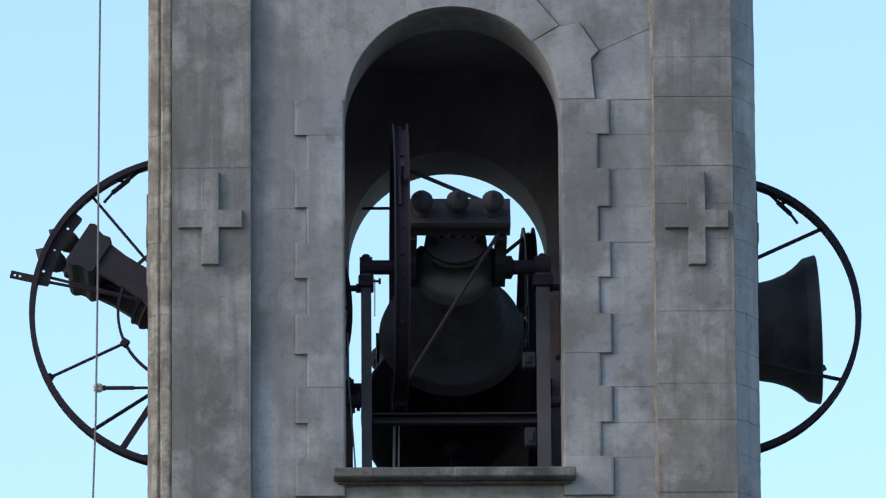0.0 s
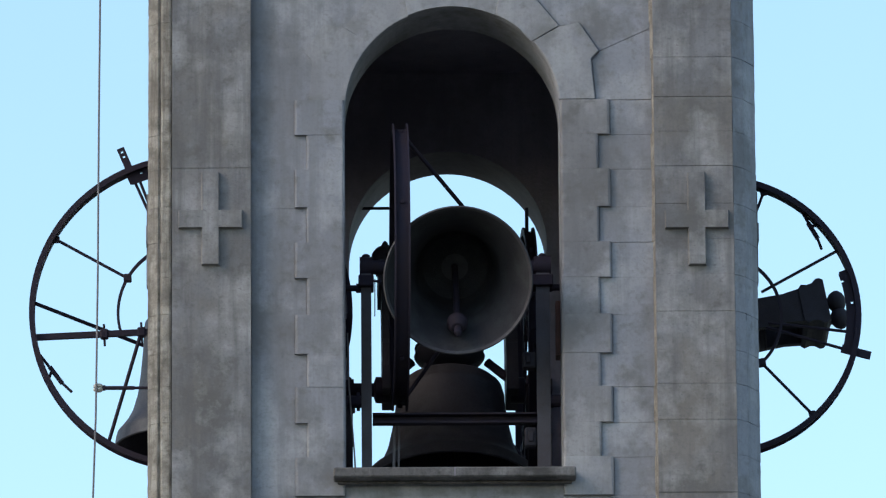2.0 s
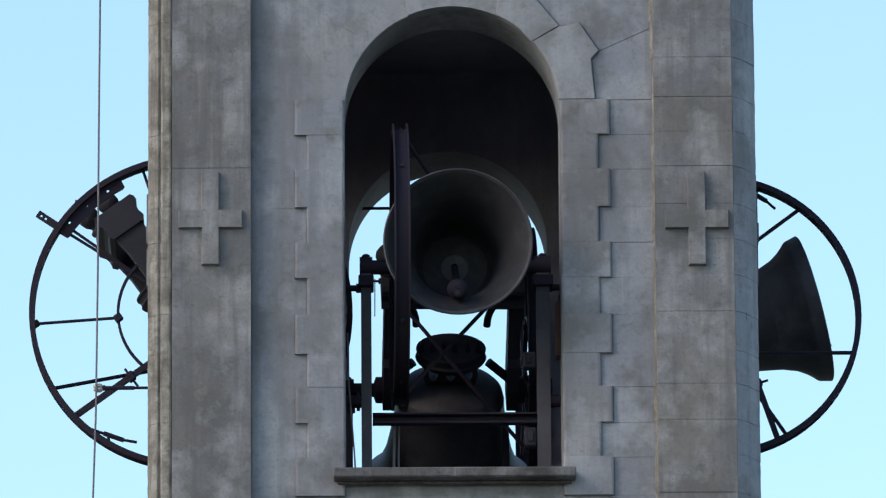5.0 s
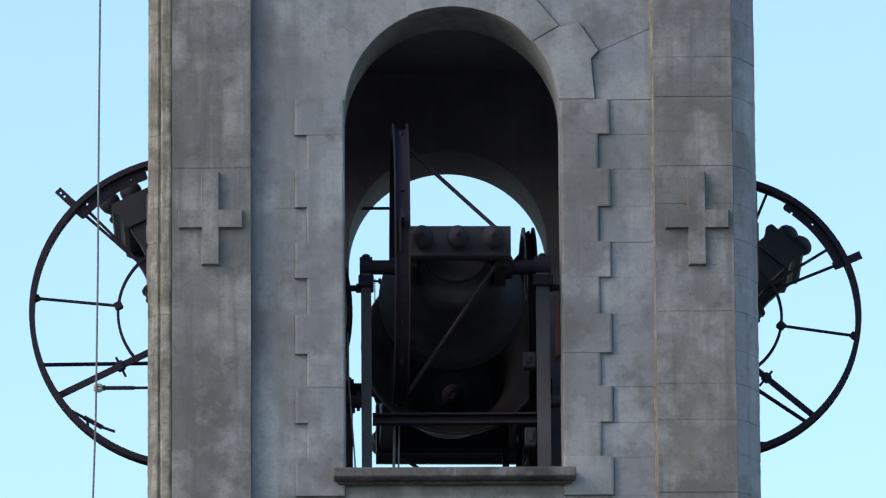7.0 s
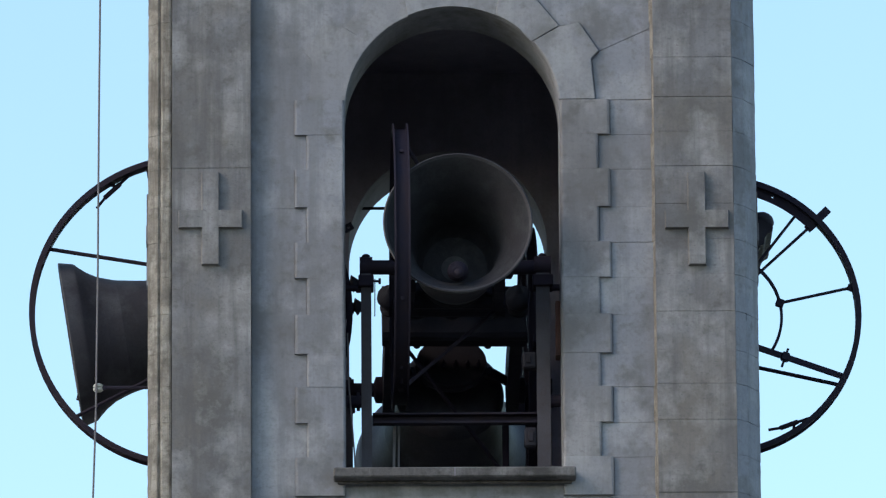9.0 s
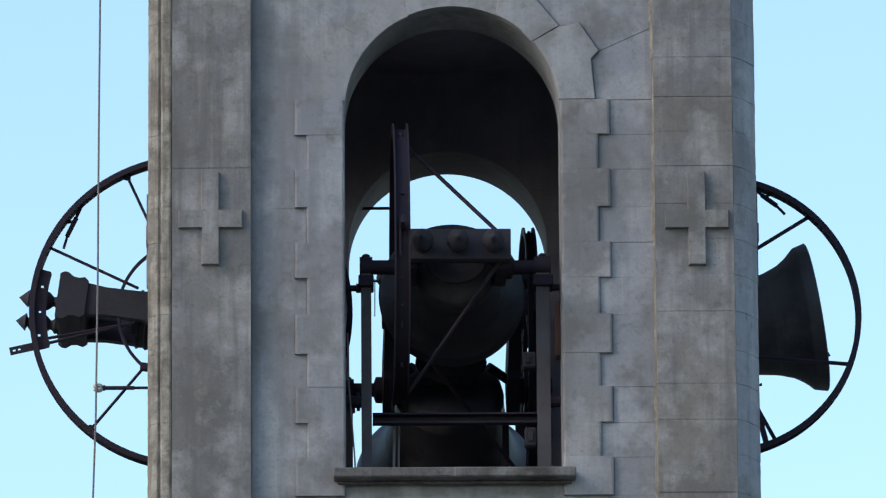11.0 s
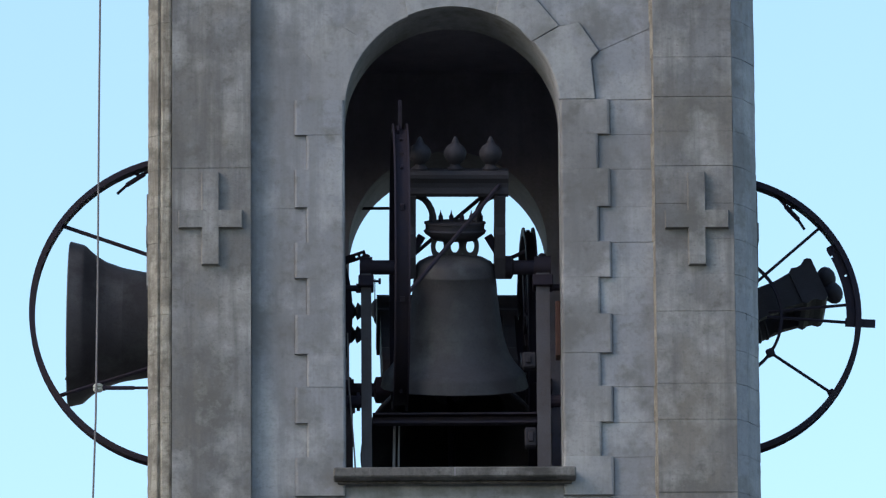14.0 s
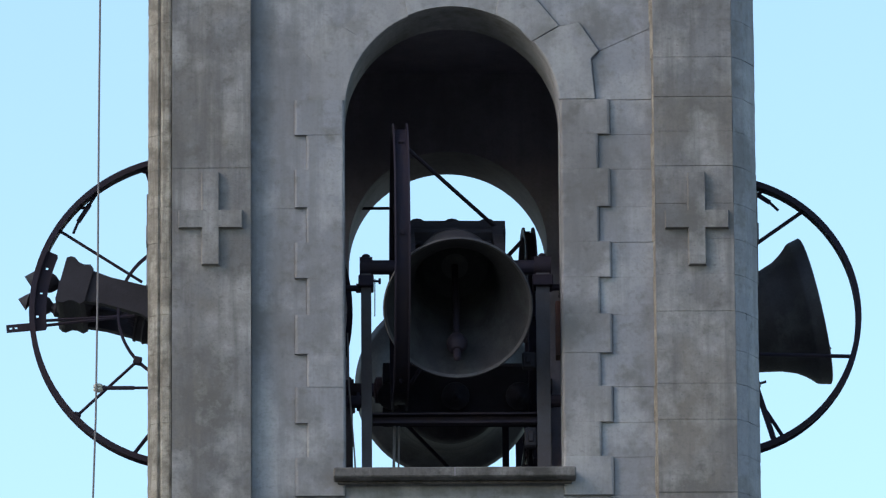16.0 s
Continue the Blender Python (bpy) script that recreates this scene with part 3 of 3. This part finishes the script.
lead = []
for i in range(24):
    z = 8.0 - i * (8.0 - GROUND_Z) / 23
    x = -3.014 + (0.0067 if z > 0.84 else 0.026) * (z - 0.84) + 0.003 * math.sin(z * 1.3)
    lead.append((x, 0.45 - 0.05, z))
hanging_cable(lead, 0.0085, "thin grey lightning conductor cable beside the tower")
bracket = tagged(new("cable_bracket"), "iron cable bracket with a pale insulator on the wall", "bracket")
bracket.matrix_basis = pose(-2.575, 0.45, 0.84)
part("arm", rod(bmesh.new(), (0.004, 0, 0), (-0.37, 0, 0.0), 0.013, 8), IRON, bracket)
part("sleeve", rod(bmesh.new(), (-0.12, 0, 0), (-0.37, 0, 0.0), 0.018, 8), IRON, bracket)
part("insulator", turned(bmesh.new(), [(0.0, -0.032), (0.03, -0.032), (0.042, -0.022), (0.042, -0.004), (0.034, 0.0), (0.042, 0.005), (0.042, 0.024), (0.028, 0.034), (0.0, 0.034)], 16, m=Matrix.Translation((-0.425, 0, 0))), PORCELAIN, bracket, "pale porcelain insulator", True)
part("clamp", block(-0.395, -0.36, -0.02, 0.02, -0.02, 0.02, bevel=0.004), IRON, bracket)

# bell ropes and wires in the opening
hanging_cable([(-0.895, 0.6, 1.35), (-0.885, 0.6, 0.9), (-0.84, 0.6, 0.3), (-0.825, 0.6, 0.0)], 0.007, "thin dark bell wire beside the jamb", name="bell_wire")
hanging_cable([(-0.5, 0.86, 0.6), (-0.51, 0.87, 0.1), (-0.5, 0.88, FOOT + 0.3)], 0.012, "dark bell rope hanging below the beam", name="bell_rope")
hanging_cable([(-0.46, 0.86, 0.6), (-0.47, 0.87, 0.1), (-0.46, 0.88, FOOT + 0.3)], 0.008, "dark bell rope hanging below the beam", name="bell_rope")


# ---- facing stones of the front ----
COURSES = [-1.14, -0.83, -0.51, -0.2, 0.13, 0.43, 0.74, 1.03, 1.37, 1.69, 2.0, 2.31, 2.64, 2.945, 3.25, 3.6, 3.93, 4.25, 4.57, 4.89]
FIELD_Y, QUOIN_Y = 0.1, 0.064
jit = random.Random(7)


def poly_stone(pts, y0, y1, parent, mat, name="stone_block", gap=0.0006, worn=0.0028, arris=0.0):
    """A facing stone: an (x, z) outline pushed out along y, with open joints and worn edges."""
    n = len(pts)
    cx, cz = sum(p[0] for p in pts) / n, sum(p[1] for p in pts) / n
    y0 += jit.uniform(-0.003, 0.003)
    k = jit.choice((0.25, 0.6, 1.0, 1.3)) * (0.2 if cx < 0 else 1.0) * (0.35 if n > 4 else 1.0)
    gap *= k
    worn *= k

    def ring(y, inset, side=0.0):
        out = []
        for x, z in pts:
            dx, dz = x - cx, z - cz
            out.append(bm.verts.new((x - (inset + side * jit.uniform(0.7, 1.3)) * (1 if dx > 0 else -1) * min(1, abs(dx) * 20), y, z - inset * (1 if dz > 0 else -1) * min(1, abs(dz) * 20))))
        return out

    bm = bmesh.new()
    rings = [ring(y1, gap), ring(y0 + worn + arris, gap), ring(y0 + 0.35 * (worn + arris), gap + 0.3 * worn, 0.3 * arris), ring(y0, gap + worn, arris)]
    for a, b in zip(rings, rings[1:]):
        for i in range(n):
            bm.faces.new((a[i], a[(i + 1) % n], b[(i + 1) % n], b[i]))
    bm.faces.new(rings[-1])
    bm.faces.new(rings[0][::-1])
    return part(name, bm, mat, parent)


def rect(x0, x1, z0, z1):
    return [(x0, z0), (x1, z0), (x1, z1), (x0, z1)]


for i, (z0, z1) in enumerate(zip(COURSES, COURSES[1:])):
    for sx in (-1, 1):
        edge = sorted((sx * 1.705, sx * 2.37))
        if sx < 0 and z0 > 3.2:
            poly_stone(rect(edge[0], -2.144, z0, z1), 0.0, 0.113, wall_south, CONCRETE)
            poly_stone(rect(-2.144, edge[1], z0, z1), 0.0, 0.113, wall_south, CONCRETE)
        else:
            poly_stone(rect(*edge, z0, z1), 0.0, 0.113, wall_south, CONCRETE)
        # splayed corner mouldings: worn beads with grooves between them
        beads = ((2.376, 2.468, 0.022, 0.045), (2.4715, 2.575, 0.055, 0.13)) if sx < 0 else ((2.371, 2.468, 0.004, 0.1), (2.4685, 2.575, 0.102, 0.3))
        for u, v, p, q in beads:
            bm = bmesh.new()
            w = v - u
            lip = 0.09 if sx < 0 else 0.0
            outline = [(sx * u, p + lip * w), (sx * (u + 0.2 * w), p + (0.2 * (q - p) if sx > 0 else 0)), (sx * (v - 0.2 * w), q - (0.15 * w if sx < 0 else 0.2 * (q - p))), (sx * v, q + lip * w / 3), (sx * v, 0.5), (sx * u, 0.5)]
            rough = 0.0018 if sx < 0 else 0.002
            n = 8 if sx < 0 else 4
            steps = [z0 + 0.0015 + (z1 - z0 - 0.003) * s / n for s in range(n + 1)]
            levels = [[bm.verts.new((x + (jit.uniform(-rough, rough) if y < 0.45 else 0), y + (jit.uniform(-rough, rough) * 1.5 if y < 0.45 else 0), z)) for x, y in outline] for z in steps]
            for lo, hi in zip(levels, levels[1:]):
                for a in range(6):
                    bm.faces.new((lo[a], lo[(a + 1) % 6], hi[(a + 1) % 6], hi[a]))
            bm.faces.new(levels[0])
            bm.faces.new(levels[-1])
            part("corner_block", bm, SUNLIT_TAN_STONE if sx < 0 else PLASTER, wall_south)
        if z1 < 3.3:
            tooth = 1.336 if i % 2 else 1.236
            if z0 > -0.25:
                poly_stone(rect(*sorted((sx * (ARCH + 0.004), sx * tooth)), z0, z1), QUOIN_Y, 0.113, wall_south, (ARCH_STONE if i == 3 else QUOIN) if sx > 0 else PLASTER, gap=0.0002, worn=0.0009, arris=0.02)
                poly_stone(rect(*sorted((sx * (tooth + 0.002), sx * 1.702)), z0, z1), FIELD_Y, 0.113, wall_south, PLASTER)
            else:
                poly_stone(rect(*sorted((0.0, sx * 1.702)), z0, z1), FIELD_Y, 0.113, wall_south, PLASTER)
        elif z0 > 4.5:
            poly_stone(rect(*sorted((0.0, sx * 1.702)), z0, z1), FIELD_Y, 0.113, wall_south, PLASTER)


def arc(a0, a1, n=5):
    return [((ARCH + 0.003) * math.cos(radians(a0 + (a1 - a0) * i / n)), SPRING + (ARCH + 0.003) * math.sin(radians(a0 + (a1 - a0) * i / n))) for i in range(n + 1)]


def mirrored(pts, sx):
    return [(sx * x, z) for x, z in pts]


for sx in (-1, 1):
    for pts in (arc(5.5, 41) + [(0.914, 3.897), (1.087, 3.928), (1.248, 3.68), (1.184, 3.61), (1.214, 3.255)], arc(41, 66) + [(0.45, 4.46), (0.6, 4.3), (0.731, 4.128), (0.914, 3.902)]):
        poly_stone(mirrored(pts, sx), QUOIN_Y if sx > 0 else FIELD_Y - 0.004, 0.113, wall_south, ARCH_STONE, arris=0.01 if sx > 0 else 0.0)
    field = ([(1.222, 3.255), (1.702, 3.255), (1.702, 3.89), (1.256, 3.683), (1.192, 3.61)], [(1.256, 3.688), (1.702, 3.895), (1.702, 4.57), (0.61, 4.57), (0.61, 4.31), (0.738, 4.134), (0.918, 3.91), (1.094, 3.938)])
    if sx < 0:
        field = ([(1.214, 3.2505), (1.702, 3.2505), (1.702, 3.89), (1.248, 3.68), (1.184, 3.61)], [(1.248, 3.68), (1.702, 3.89), (1.702, 4.57), (0.6, 4.57), (0.6, 4.3), (0.731, 4.128), (0.914, 3.9), (1.087, 3.928)])
    for pts in field:
        poly_stone(mirrored(pts, sx), FIELD_Y, 0.113, wall_south, PLASTER)
poly_stone(arc(66, 114, 8) + [(-0.45, 4.46), (0.45, 4.46)], QUOIN_Y + 0.01, 0.113, wall_south, ARCH_STONE)
poly_stone(rect(-0.6, 0.6, 4.47, 4.57), FIELD_Y, 0.113, wall_south, PLASTER)

# added chamfer strip along the pilaster edge; its pale colour paints in the sunlight
for z0, z1 in zip(COURSES, COURSES[1:]):
    bm = bmesh.new()
    e = jit.uniform(-0.008, 0.008)
    outline = [(1.684 + e, 0.098), (1.7045, 0.006), (1.7045, 0.098)]
    lo, hi = [[bm.verts.new((x, y, z)) for x, y in outline] for z in (z0, z1)]
    for a in range(3):
        bm.faces.new((lo[a], lo[(a + 1) % 3], hi[(a + 1) % 3], hi[a]))
    bm.faces.new(lo)
    bm.faces.new(hi)
    part("edge_fillet", bm, SUNLIT_TAN_STONE, wall_south, "pale chamfer strip coloured as sunlit")


# ---- swinging: extremes (seconds, degrees) and the times of passing upright between them ----
def swing(extremes, crossings, dwell=0.058, lag=0.0):
    """Angle rows every tenth of a second, as a pendulum swings from extreme to extreme through the crossings."""
    knots = []
    for (t0, a0), tz, (t1, a1) in zip(extremes, crossings, extremes[1:]):
        knots.append((t0, tz, a0, True))
        knots.append((tz, t1, a1, False))
    rows = []
    for i in range(161):
        t = i / 10
        for u, v, a, falling in knots:
            if u <= t <= v:
                s = (t - u) / (v - u) if falling else (v - t) / (v - u)
                c = math.cos(math.pi * s / 2) + (dwell + lag * s) * math.sin(math.pi * s) ** 2
                rows.append((t, math.degrees(2 * math.asin(math.sin(radians(a) / 2) * c))))
                break
    return rows


SWING_SOUTH = swing([(-0.42, -91), (1.46, 97), (3.35, -94), (5.3, 97), (7.17, -94), (9.07, 97), (10.95, -92), (12.85, 94), (14.78, -92), (16.62, 96)], [0.49, 2.5, 4.28, 6.25, 8.04, 10.1, 11.84, 13.86, 15.63], 0.0, 0.13)
SWING_WEST = swing([(-1.9, -90), (0.66, 83.1), (3.34, -92), (5.93, 83), (8.57, -91.7), (11.12, 83.2), (13.81, -93.2), (16.4, 84)], [-0.556, 2.029, 4.645, 7.272, 9.871, 12.503, 15.156], 0.024, 0.078)
SWING_EAST = swing([(-0.35, 106.1), (2.27, -84), (4.96, 108.6), (7.85, -84.3), (10.81, 106.9), (13.42, -83.8), (16.19, 110.3)], [1.016, 3.616, 6.62, 9.206, 12.156, 14.79], -0.007, 0.112)
SWING_NORTH = swing([(-2.3, -108), (0.8, 96), (3.83, -106), (6.93, 96), (9.94, -110), (13.04, 96), (16.1, -107)], [-0.66, 2.15, 5.48, 8.28, 11.62, 14.42])


def clapper_rows(rows, sign, z):
    """The clapper lags behind and rests on the lower lip."""
    return [(t, pose(0, 0, z, -sign * 24 * max(-1, min(1, a / 45)))) for t, a in rows]


def motions():
    for bell, clapper, at, turn, sign, rows in ((south_bell, south_clapper, SOUTH, 1.0, -1, SWING_SOUTH), (west_bell, west_clapper, WEST, 90, -1, SWING_WEST),
                                                (east_bell, east_clapper, EAST, 90, -1, SWING_EAST), (north_bell, north_clapper, NORTH, 181.5, 1, SWING_NORTH)):
        z = clapper.matrix_basis.translation.z
        walk(bell, [(t, pose(*at, sign * a, 0, turn)) for t, a in rows])
        walk(clapper, clapper_rows(rows, sign, z))


motions()
